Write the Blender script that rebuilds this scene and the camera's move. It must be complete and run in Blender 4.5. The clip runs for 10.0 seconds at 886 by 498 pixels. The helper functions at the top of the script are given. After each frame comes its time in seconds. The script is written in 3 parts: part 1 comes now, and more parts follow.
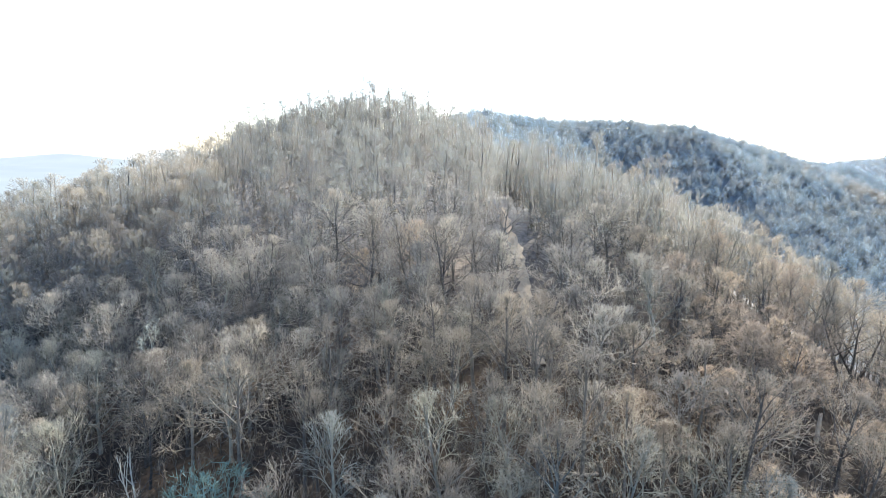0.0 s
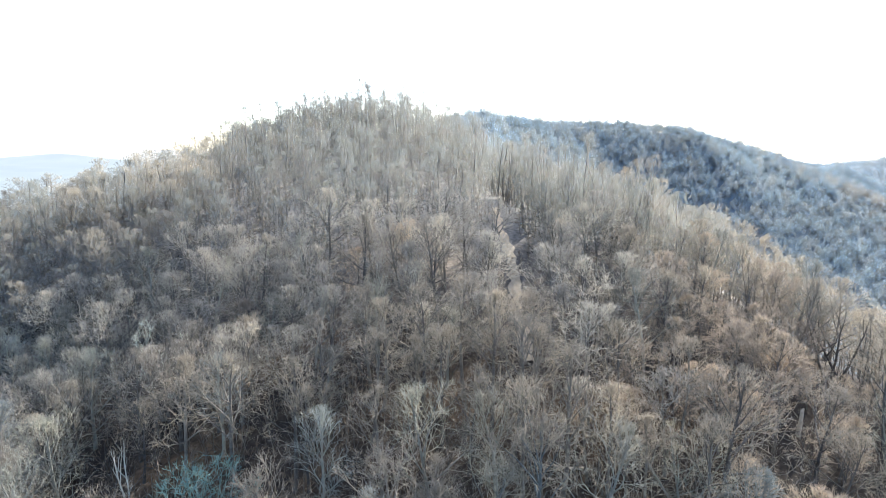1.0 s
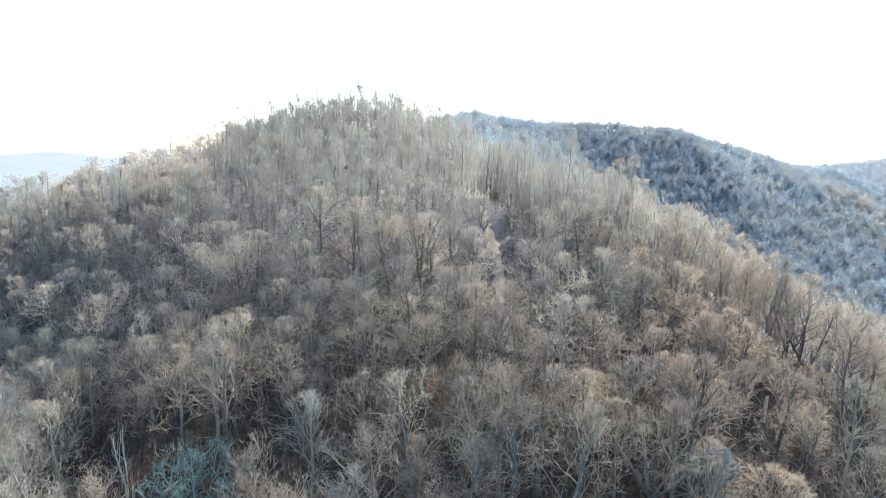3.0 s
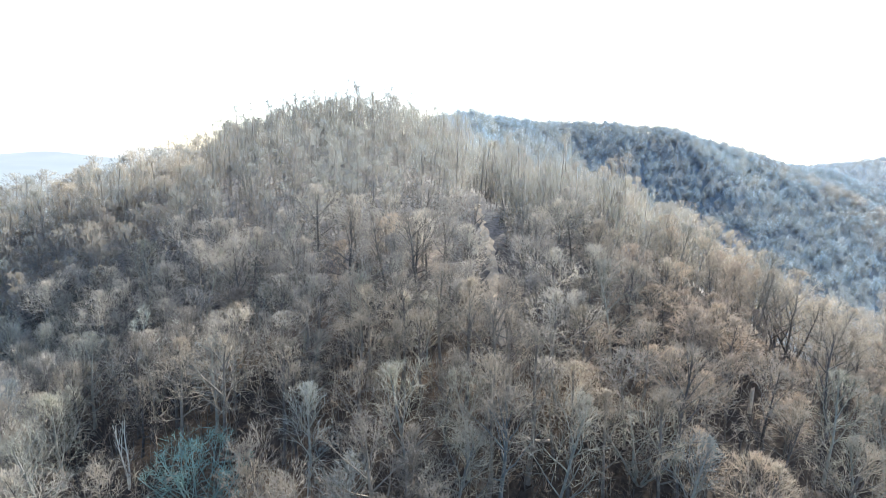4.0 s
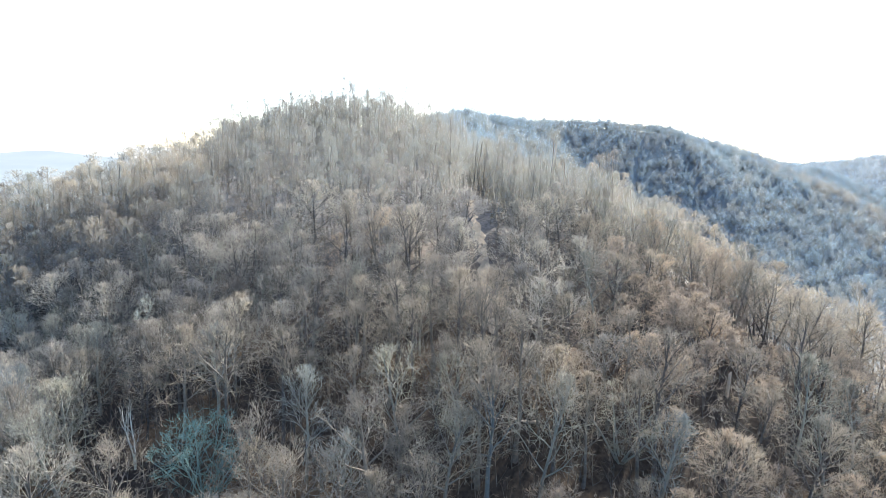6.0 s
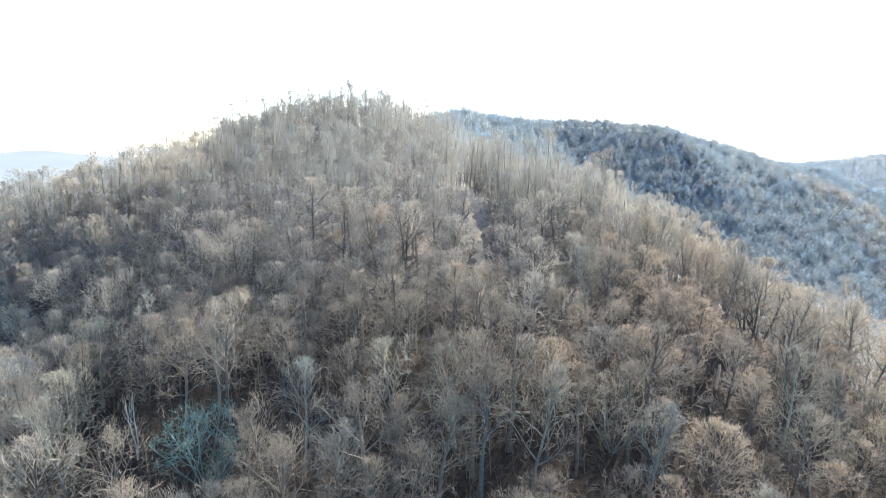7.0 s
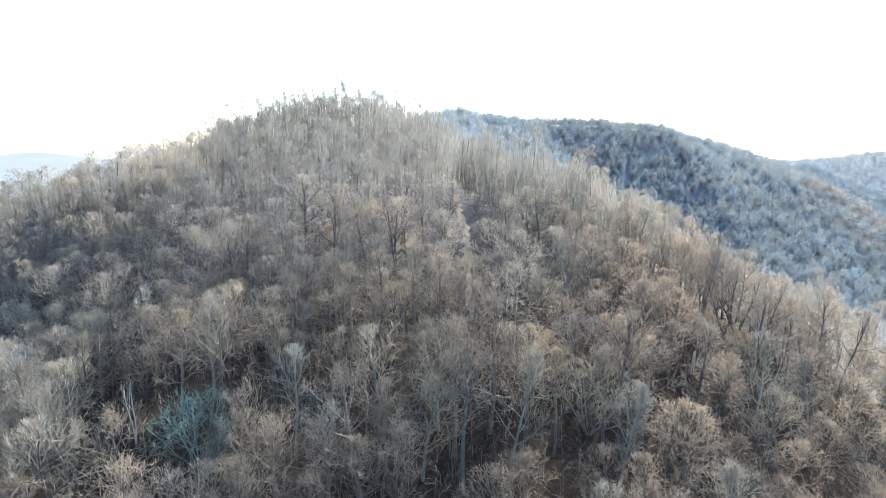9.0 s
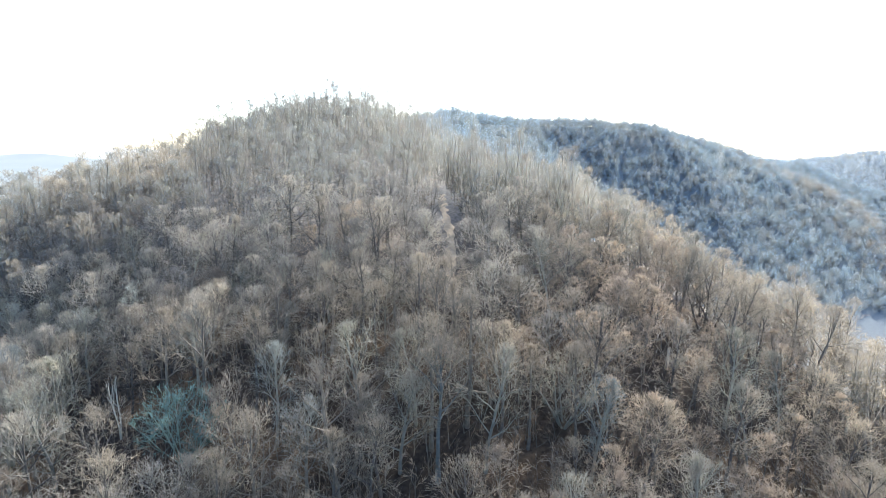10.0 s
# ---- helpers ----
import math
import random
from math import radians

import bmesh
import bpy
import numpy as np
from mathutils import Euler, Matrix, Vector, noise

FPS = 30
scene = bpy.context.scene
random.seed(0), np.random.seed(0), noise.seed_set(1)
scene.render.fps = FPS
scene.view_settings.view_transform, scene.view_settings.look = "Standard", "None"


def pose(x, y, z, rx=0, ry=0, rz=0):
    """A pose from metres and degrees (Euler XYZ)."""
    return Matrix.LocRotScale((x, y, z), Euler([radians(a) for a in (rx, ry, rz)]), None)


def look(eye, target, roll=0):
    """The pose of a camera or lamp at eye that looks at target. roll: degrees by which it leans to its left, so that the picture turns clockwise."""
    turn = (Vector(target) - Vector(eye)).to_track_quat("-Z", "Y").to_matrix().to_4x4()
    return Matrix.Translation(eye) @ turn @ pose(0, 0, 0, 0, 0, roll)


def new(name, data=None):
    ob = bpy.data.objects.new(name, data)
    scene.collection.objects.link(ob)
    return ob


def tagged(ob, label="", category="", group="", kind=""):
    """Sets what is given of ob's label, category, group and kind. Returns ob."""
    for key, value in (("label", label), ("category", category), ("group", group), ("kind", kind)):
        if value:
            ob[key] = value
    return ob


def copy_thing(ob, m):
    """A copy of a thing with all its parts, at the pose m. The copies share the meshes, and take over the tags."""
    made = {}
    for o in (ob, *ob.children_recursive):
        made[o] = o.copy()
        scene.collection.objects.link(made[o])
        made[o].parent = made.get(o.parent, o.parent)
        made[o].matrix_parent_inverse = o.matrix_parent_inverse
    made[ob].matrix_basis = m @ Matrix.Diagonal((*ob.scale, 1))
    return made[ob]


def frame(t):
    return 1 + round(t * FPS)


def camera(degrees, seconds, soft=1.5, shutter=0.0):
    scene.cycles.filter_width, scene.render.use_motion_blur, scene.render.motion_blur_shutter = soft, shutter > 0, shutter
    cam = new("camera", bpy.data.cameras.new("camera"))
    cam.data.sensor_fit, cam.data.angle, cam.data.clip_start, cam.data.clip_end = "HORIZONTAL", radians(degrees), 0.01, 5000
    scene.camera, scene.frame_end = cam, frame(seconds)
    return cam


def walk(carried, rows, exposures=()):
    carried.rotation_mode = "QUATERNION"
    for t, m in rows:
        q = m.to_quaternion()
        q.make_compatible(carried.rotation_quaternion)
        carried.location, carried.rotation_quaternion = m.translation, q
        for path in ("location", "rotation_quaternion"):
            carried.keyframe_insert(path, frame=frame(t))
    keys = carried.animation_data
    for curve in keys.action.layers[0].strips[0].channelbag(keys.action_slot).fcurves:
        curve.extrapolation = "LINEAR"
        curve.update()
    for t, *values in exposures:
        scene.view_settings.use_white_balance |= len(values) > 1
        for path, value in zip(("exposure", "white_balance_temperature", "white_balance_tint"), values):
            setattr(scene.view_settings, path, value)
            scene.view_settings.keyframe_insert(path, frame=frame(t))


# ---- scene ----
cam = camera(74.1, 10.0, soft=0.75)
PATH = [
    (0, (0.442, -1.068, 60.233), (0.449, 0.903, 59.897), 0.6),
    (0.5, (0.846, -1.58, 60.228), (0.857, 0.391, 59.891), 0.7),
    (1, (1.247, -2.16, 60.199), (1.262, -0.188, 59.865), 0.7),
    (1.5, (1.535, -2.868, 60.199), (1.555, -0.896, 59.867), 0.7),
    (2, (1.764, -3.64, 60.224), (1.79, -1.668, 59.891), 0.8),
    (2.5, (1.997, -4.459, 60.22), (2.028, -2.488, 59.887), 0.9),
    (4, (2.467, -6.804, 60.059), (2.513, -4.833, 59.724), 1.0),
    (4.5, (2.558, -7.59, 59.978), (2.608, -5.619, 59.642), 1.0),
    (5, (2.636, -8.327, 59.883), (2.691, -6.357, 59.546), 1.1),
    (5.5, (2.803, -9.057, 59.817), (2.859, -7.087, 59.479), 1.0),
    (7, (3.217, -11.367, 59.478), (3.281, -9.397, 59.139), 0.9),
    (7.5, (3.38, -12.052, 59.331), (3.446, -10.082, 58.992), 0.9),
    (8, (3.596, -12.782, 59.204), (3.663, -10.812, 58.865), 0.8),
    (8.5, (4.025, -13.566, 59.128), (4.092, -11.596, 58.789), 0.7),
    (9, (4.723, -14.351, 59.099), (4.792, -12.381, 58.76), 0.6),
    (9.5, (5.708, -15.177, 59.136), (5.78, -13.208, 58.797), 0.5),
    (10, (6.835, -15.966, 59.255), (6.913, -13.996, 58.916), 0.5),
]
walk(cam, [(t, look(eye, target, roll)) for t, eye, target, roll in PATH], [(0.0, 1.88), (10.0, 1.88)])

# ---- world and sun ----
SUN_EL, SUN_AZ = radians(37), radians(37)      # height, and turn from ahead (+y) to the right (+x)
world = bpy.data.worlds.new("world")
scene.world = world
world.use_nodes = True
wn = world.node_tree.nodes
sky = wn.new("ShaderNodeTexSky")
sky.sky_type = "NISHITA"
sky.sun_disc = False
sky.sun_elevation, sky.sun_rotation = SUN_EL, SUN_AZ
sky.air_density, sky.dust_density, sky.ozone_density = 0.85, 1.0, 1.5
wn["Background"].inputs["Strength"].default_value = 0.145
world.node_tree.links.new(sky.outputs["Color"], wn["Background"].inputs["Color"])
sun_data = bpy.data.lights.new("sun", "SUN")
sun_data.energy, sun_data.angle, sun_data.color = 4.7, radians(1.2), (1.0, 0.955, 0.86)
sun = new("sun", sun_data)
toward = Vector((math.sin(SUN_AZ) * math.cos(SUN_EL), math.cos(SUN_AZ) * math.cos(SUN_EL), math.sin(SUN_EL)))
sun.matrix_world = look(toward * 500, (0, 0, 0))


# ---- materials ----
def material(name, rough=0.85):
    m = bpy.data.materials.new(name)
    m.use_nodes = True
    b = m.node_tree.nodes["Principled BSDF"]
    b.inputs["Roughness"].default_value = rough
    b.inputs["Specular IOR Level"].default_value = 0.2
    return m, m.node_tree.nodes, m.node_tree.links, b


def noise_ramp(nodes, links, coord, scale, stops, detail=4.0):
    n = nodes.new("ShaderNodeTexNoise")
    n.inputs["Scale"].default_value = scale
    n.inputs["Detail"].default_value = detail
    links.new(coord, n.inputs["Vector"])
    r = nodes.new("ShaderNodeValToRGB")
    e = r.color_ramp.elements
    e[0].position, e[0].color = stops[0][0], (*stops[0][1], 1)
    e[1].position, e[1].color = stops[-1][0], (*stops[-1][1], 1)
    for p, c in stops[1:-1]:
        e.new(p).color = (*c, 1)
    links.new(n.outputs["Fac"], r.inputs["Fac"])
    return n, r.outputs["Color"]


def mix(nodes, links, mode, fac, a, b):
    m = nodes.new("ShaderNodeMix")
    m.data_type, m.blend_type = "RGBA", mode
    if isinstance(fac, float):
        m.inputs[0].default_value = fac
    else:
        links.new(fac, m.inputs[0])
    for value, socket in ((a, m.inputs[6]), (b, m.inputs[7])):
        if isinstance(value, tuple):
            socket.default_value = (*value, 1)
        else:
            links.new(value, socket)
    return m.outputs[2]


def bark(name, dark, light, patch=0.35, stand=0.12, cover=1.0):
    """Bark with fine streaks, lichen blotches, and a slow change of tone through the stand.
    Twigs are slips thinner than they are round, so they take the light from either side. Sprays of twigs too fine to be single
    let part of the light through: cover is the share that they fill."""
    m, nodes, links, b = material(name, 0.9)
    geo = nodes.new("ShaderNodeNewGeometry")
    n1, fine = noise_ramp(nodes, links, geo.outputs["Position"], patch * 6, [(0.35, dark), (0.65, light)])
    warm = tuple(min(1, c * k) for c, k in zip(light, (1.04, 0.98, 0.90)))
    cool = tuple(c * k for c, k in zip(dark, (0.95, 1.0, 1.02)))
    n2, slow = noise_ramp(nodes, links, geo.outputs["Position"], stand, [(0.36, cool), (0.64, warm)], 2.0)
    col = mix(nodes, links, "MIX", 0.5, fine, slow)
    info = nodes.new("ShaderNodeObjectInfo")
    rr = nodes.new("ShaderNodeValToRGB")
    rr.color_ramp.elements[0].color = (0.72, 0.72, 0.75, 1)
    rr.color_ramp.elements[1].color = (1.2, 1.15, 1.08, 1)
    links.new(info.outputs["Random"], rr.inputs["Fac"])
    col = mix(nodes, links, "MULTIPLY", 1.0, col, rr.outputs["Color"])
    links.new(col, b.inputs["Base Color"])
    if "twigs" not in name:
        return m
    thin = nodes.new("ShaderNodeBsdfTranslucent")
    links.new(col, thin.inputs["Color"])
    both = nodes.new("ShaderNodeMixShader")
    both.inputs["Fac"].default_value = 0.5 if cover < 1 else 0.36
    links.new(b.outputs["BSDF"], both.inputs[1])
    links.new(thin.outputs["BSDF"], both.inputs[2])
    shown = both
    if cover < 1:
        shown = nodes.new("ShaderNodeMixShader")
        shown.inputs["Fac"].default_value = cover
        links.new(nodes.new("ShaderNodeBsdfTransparent").outputs["BSDF"], shown.inputs[1])
        links.new(both.outputs["Shader"], shown.inputs[2])
    links.new(shown.outputs["Shader"], nodes["Material Output"].inputs["Surface"])
    return m


def litter_material():
    """Fallen oak and beech leaves over dark soil low on the hill; above and across the valley, haze is put into the
    colour.
    """
    m, nodes, links, b = material("leaf_litter", 0.95)
    geo = nodes.new("ShaderNodeNewGeometry")
    n1, big = noise_ramp(nodes, links, geo.outputs["Position"], 0.08, [(0.35, (0.032, 0.028, 0.025)), (0.55, (0.058, 0.047, 0.037)), (0.74, (0.16, 0.11, 0.068))])
    n2, small = noise_ramp(nodes, links, geo.outputs["Position"], 2.2, [(0.3, (0.5, 0.47, 0.45)), (0.62, (1.15, 1.1, 1.05))], 6.0)
    # Paler and bluer with distance: haze mixed into the floor colour.
    n3, far_haze_tone = noise_ramp(nodes, links, geo.outputs["Position"], 0.05, [(0.35, (0.10, 0.143, 0.182)), (0.65, (0.118, 0.163, 0.204))])
    n4, upper_haze_tone = noise_ramp(nodes, links, geo.outputs["Position"], 0.06, [(0.35, (0.19, 0.192, 0.19)), (0.65, (0.245, 0.238, 0.228))])
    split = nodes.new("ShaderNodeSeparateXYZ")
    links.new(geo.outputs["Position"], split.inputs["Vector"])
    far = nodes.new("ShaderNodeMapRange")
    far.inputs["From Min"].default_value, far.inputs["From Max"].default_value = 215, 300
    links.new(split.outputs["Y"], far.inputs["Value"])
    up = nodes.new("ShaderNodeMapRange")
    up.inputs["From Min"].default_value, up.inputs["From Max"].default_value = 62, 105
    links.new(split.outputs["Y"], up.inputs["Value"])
    floor = mix(nodes, links, "MIX", up.outputs["Result"], big, upper_haze_tone)
    floor = mix(nodes, links, "MIX", far.outputs["Result"], floor, far_haze_tone)
    links.new(mix(nodes, links, "MULTIPLY", 1.0, floor, small), b.inputs["Base Color"])
    bump = nodes.new("ShaderNodeBump")
    bump.inputs["Strength"].default_value, bump.inputs["Distance"].default_value = 0.6, 0.15
    links.new(n2.outputs["Fac"], bump.inputs["Height"])
    links.new(bump.outputs["Normal"], b.inputs["Normal"])
    return m


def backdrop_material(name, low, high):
    """Distant hills that glow: the haze of kilometres of air is put into the emission."""
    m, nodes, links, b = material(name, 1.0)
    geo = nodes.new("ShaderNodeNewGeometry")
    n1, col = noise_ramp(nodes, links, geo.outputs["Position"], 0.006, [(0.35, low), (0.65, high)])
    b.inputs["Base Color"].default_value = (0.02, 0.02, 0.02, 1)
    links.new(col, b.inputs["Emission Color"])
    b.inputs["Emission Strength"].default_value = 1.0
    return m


GREY_BARK = bark("grey_bark", (0.07, 0.066, 0.062), (0.18, 0.172, 0.158))
GREY_TWIG = bark("grey_brown_twigs", (0.145, 0.135, 0.119), (0.335, 0.312, 0.27))
PALE_BARK = bark("pale_lichen_bark", (0.145, 0.157, 0.145), (0.275, 0.285, 0.26))
PALE_TWIG = bark("pale_green_grey_twigs", (0.165, 0.172, 0.155), (0.36, 0.365, 0.325))
RUST_TWIG = bark("rust_brown_twigs", (0.235, 0.202, 0.166), (0.442, 0.382, 0.318))
# Far twigs: the blue haze of the valley is put into the colours.
FAR_TWIG = bark("haze_blue_far_twigs", (0.22, 0.312, 0.395), (0.265, 0.363, 0.45), 0.1, 0.03, 0.26)
# Lit copy of the far twigs: sun on the spur's crest as colour.
SPUR_TWIG = bark("painted_sun_tan_twigs", (0.37, 0.385, 0.37), (0.44, 0.452, 0.43), 0.1, 0.03, 0.26)
# Sunlit crowns on the ridge, likewise lightened in the twig colour.
FAR_LIT = bark("lit_tan_haze_twigs", (0.29, 0.345, 0.378), (0.345, 0.40, 0.43), 0.1, 0.03, 0.26)
FAR_RUST = bark("rusty_haze_far_twigs", (0.256, 0.32, 0.378), (0.32, 0.385, 0.44), 0.1, 0.03, 0.26)
EAST_TWIG = bark("pale_haze_blue_far_twigs", (0.30, 0.39, 0.475), (0.37, 0.465, 0.54), 0.1, 0.03, 0.26)
BRUSH_TWIG = bark("dull_brown_brush_twigs", (0.10, 0.083, 0.069), (0.21, 0.172, 0.14))
# Haze up the hill is put into these paler, bluer twig colours.
UPPER_TWIG = bark("upper_haze_grey_twigs", (0.172, 0.193, 0.20), (0.225, 0.247, 0.252), cover=0.36)
UPPER_PALE = bark("upper_haze_pale_twigs", (0.21, 0.232, 0.232), (0.27, 0.292, 0.286), cover=0.36)
UPPER_BROWN = bark("upper_haze_brown_twigs", (0.172, 0.174, 0.174), (0.225, 0.224, 0.221), cover=0.36)
# Warm sunlight on the right flank is put into this twig colour.
FLANK_TWIG = bark("fine_sun_tinted_twigs", (0.235, 0.222, 0.197), (0.315, 0.297, 0.262), cover=0.36)
# Lichened twigs, lightened further in colour to offset the shade on the shoulder.
SHOULDER_TWIG = bark("lightened_lichened_fine_twigs", (0.29, 0.285, 0.26), (0.40, 0.39, 0.355), cover=0.36)
# Lighter copy of the grey-brown twigs: haze and sunlight put into the colour.
ASH_TWIG = bark("lightened_ash_grey_twigs", (0.24, 0.232, 0.211), (0.43, 0.413, 0.372))
# Same for the nearer flank trees: sun warmth mixed into the beige.
SUNNY_TWIG = bark("sun_tinted_twigs", (0.225, 0.206, 0.177), (0.40, 0.367, 0.31))
# Upper trunks stand against the light; that shade is put into the bark.
UPPER_BARK = bark("backlit_grey_bark", (0.085, 0.085, 0.085), (0.15, 0.15, 0.147))
# Forked stems seen against the light: their shade is put into the bark.
DARK_BARK = bark("backlit_dark_bark", (0.05, 0.046, 0.042), (0.12, 0.11, 0.10))
PALE_WOOD = bark("weathered_wood", (0.34, 0.29, 0.23), (0.56, 0.50, 0.42))
TEAL_TWIG = bark("blue_green_lichened_twigs", (0.14, 0.245, 0.235), (0.28, 0.445, 0.41))
WHITE_TWIG = bark("bleached_white_twigs", (0.34, 0.365, 0.34), (0.56, 0.59, 0.54))
BLUE_TWIG = bark("bluish_grey_twigs", (0.17, 0.20, 0.205), (0.32, 0.355, 0.35))
TEAL_BARK = bark("blue_green_lichened_bark", (0.0954, 0.155, 0.155), (0.191, 0.282, 0.27))
LICHEN_TWIG = bark("pale_lichened_twigs", (0.20, 0.21, 0.188), (0.40, 0.41, 0.36))
WHITE_BARK = bark("bleached_white_bark", (0.34, 0.365, 0.34), (0.56, 0.59, 0.54))
SLATE_BARK = bark("blue_grey_bark", (0.085, 0.105, 0.11), (0.17, 0.20, 0.205))
EARTH = bark("bare_earth", (0.27, 0.225, 0.17), (0.42, 0.36, 0.28), 0.25)
LITTER = litter_material()
HILL_1 = backdrop_material("far_hill_haze_glow", (0.15, 0.185, 0.213), (0.168, 0.203, 0.23))
HILL_2 = backdrop_material("farther_hill_haze_glow", (0.289, 0.311, 0.322), (0.298, 0.317, 0.326))


# ---- mesh tools ----
def mesh_of(name, verts, tris, mat=None):
    verts, tris = np.asarray(verts, np.float32), np.asarray(tris, np.int32)
    me = bpy.data.meshes.new(name)
    me.vertices.add(len(verts))
    me.vertices.foreach_set("co", verts.ravel())
    me.loops.add(len(tris) * 3)
    me.loops.foreach_set("vertex_index", tris.ravel())
    me.polygons.add(len(tris))
    me.polygons.foreach_set("loop_start", np.arange(0, len(tris) * 3, 3, dtype=np.int32))
    me.update(calc_edges=True)
    if mat:
        me.materials.append(mat)
    return me


def part(name, mesh, parent, label=""):
    ob = new(name, mesh)
    ob.parent = parent
    return tagged(ob, label)


def joined(pieces):
    """One vertex and one triangle array out of several."""
    vs, ts, n = [], [], 0
    for v, t in pieces:
        vs.append(v)
        ts.append(t + n)
        n += len(v)
    return np.concatenate(vs), np.concatenate(ts)


def tubes(p0, p1, r0, r1, sides):
    """Tapered tubes from p0 to p1, open at the ends; with r1 None they end in a point."""
    p0, p1 = np.atleast_2d(p0), np.atleast_2d(p1)
    n = len(p0)
    axis = p1 - p0
    axis = axis / (np.linalg.norm(axis, axis=1, keepdims=True) + 1e-9)
    other = np.where(np.abs(axis[:, 2:3]) > 0.9, [[1.0, 0, 0]], [[0, 0, 1.0]])
    u = np.cross(axis, other)
    u /= np.linalg.norm(u, axis=1, keepdims=True)
    w = np.cross(axis, u)
    a = np.arange(sides) * 2 * np.pi / sides
    ring = np.cos(a)[None, :, None] * u[:, None] + np.sin(a)[None, :, None] * w[:, None]
    r0 = np.broadcast_to(r0, n)[:, None, None]
    low = p0[:, None] + ring * r0
    k = np.arange(sides)
    nxt = (k + 1) % sides
    if r1 is None:
        v = np.concatenate([low, p1[:, None]], axis=1)
        face = np.stack([k, nxt, np.full(sides, sides)], axis=1)
        per = sides + 1
    else:
        high = p1[:, None] + ring * np.broadcast_to(r1, n)[:, None, None]
        v = np.concatenate([low, high], axis=1)
        face = np.concatenate([np.stack([k, nxt, nxt + sides], 1), np.stack([k, nxt + sides, k + sides], 1)])
        per = 2 * sides
    t = face[None] + (np.arange(n) * per)[:, None, None]
    return v.reshape(-1, 3), t.reshape(-1, 3)


def blades(p0, p1, r, core=None, loose=0.45):
    """Slender three-cornered slips, for the outermost twigs. Those of one spray lie round the crown's core like its outer skin."""
    chance = np.random.default_rng(len(p0)).normal(0, 1, p0.shape)
    if core is not None:
        out = p0 - core
        chance = loose * chance + 1.3 * out / (np.linalg.norm(out, axis=1, keepdims=True) + 1e-9)
    u = np.cross(p1 - p0, chance)
    u *= r / (np.linalg.norm(u, axis=1, keepdims=True) + 1e-9)
    if core is not None:
        u *= np.sign(np.einsum("ij,ij->i", np.cross(u, p1 - p0), p0 - core))[:, None]
    v = np.stack([p0 - u, p0 + u, p1], 1).reshape(-1, 3)
    return v, np.arange(len(v)).reshape(-1, 3)


# ---- the ground ----
def slope(d, steep, flat, soft):
    """Fall at a distance from a crest: a flat top, a rounded shoulder, then a steady slope."""
    fall = np.maximum(d - flat, 0) * steep
    return np.sqrt(fall ** 2 + soft ** 2) - soft


def spur(x, y, line, left, right, flat, soft):
    """Height of a spur whose crest of (x, y, z) runs away from the viewer."""
    ys = [p[1] for p in line]
    cx, cz = np.interp(y, ys, [p[0] for p in line]), np.interp(y, ys, [p[2] for p in line])
    d = np.abs(x - cx)
    return cz - slope(d, np.where(x < cx, left * np.interp(y, (42, 72, 105, 130, 150, 180), (0.6, 0.85, 0.59, 0.67, 0.79, 0.97)), right * np.interp(y, (56, 76, 85, 105), (0.8, 0.98, 1.0, 0.7))), np.interp(y, (110, 160), (flat, flat * 0.35)), np.interp(y, (120, 165), (soft, soft * 0.5))) - 0.55 * np.maximum(x - cx - 56, 0)


def ridge(x, y, line, steep, flat, soft):
    """Height of a ridge along a crest line of (x, y, z), falling off to both sides."""
    out = np.full(np.shape(x), -200.0)
    for (ax, ay, az), (bx, by, bz) in zip(line, line[1:]):
        dx, dy = bx - ax, by - ay
        s = np.clip(((x - ax) * dx + (y - ay) * dy) / (dx * dx + dy * dy), 0, 1)
        d = np.hypot(x - ax - s * dx, y - ay - s * dy)
        out = np.maximum(out, az + s * (bz - az) - slope(d, steep, flat, soft))
    return out


SPUR = [(26, -160, -62), (20, -60, -24), (14, -5, 1), (12, 15, 12), (14, 38, 26.5), (22, 50, 32.5), (24, 62, 37), (18, 75, 42.5),
        (9, 92, 47.5), (-8, 112, 51.5), (-18, 135, 55.5), (-23, 160, 61), (-22, 178, 65.5), (-16, 235, 56), (-6, 300, 56), (0, 420, 40), (0, 700, -60)]
BACK = [(-6, 300, 60), (12, 380, 73), (32, 430, 83), (90, 480, 79), (150, 495, 78.5), (204, 500, 73), (255, 520, 59.5), (300, 542, 53),
        (404, 600, 41), (450, 604, 23), (493, 606, 12), (600, 620, -20)]
SIDE = [(285, 538, 50), (298, 520, 42), (332, 490, 18), (351, 455, 0), (355, 420, -16), (342, 370, -22), (318, 315, -32), (300, 270, -48)]
EAST = [(480, 840, 32), (600, 880, 42), (664, 900, 47), (725, 905, 54), (1000, 960, 62), (1500, 1100, 70)]


def wave(x, y, size, seed):
    """Smooth rolling unevenness, between -1 and 1."""
    a, b = x / size + seed, y / size - seed * 1.7
    return (np.sin(a + 1.3 * np.sin(b * 0.7)) + np.sin(b * 1.1 + 0.9 * np.sin(a * 1.3)) + np.sin(0.7 * (a + b) + seed)) / 3


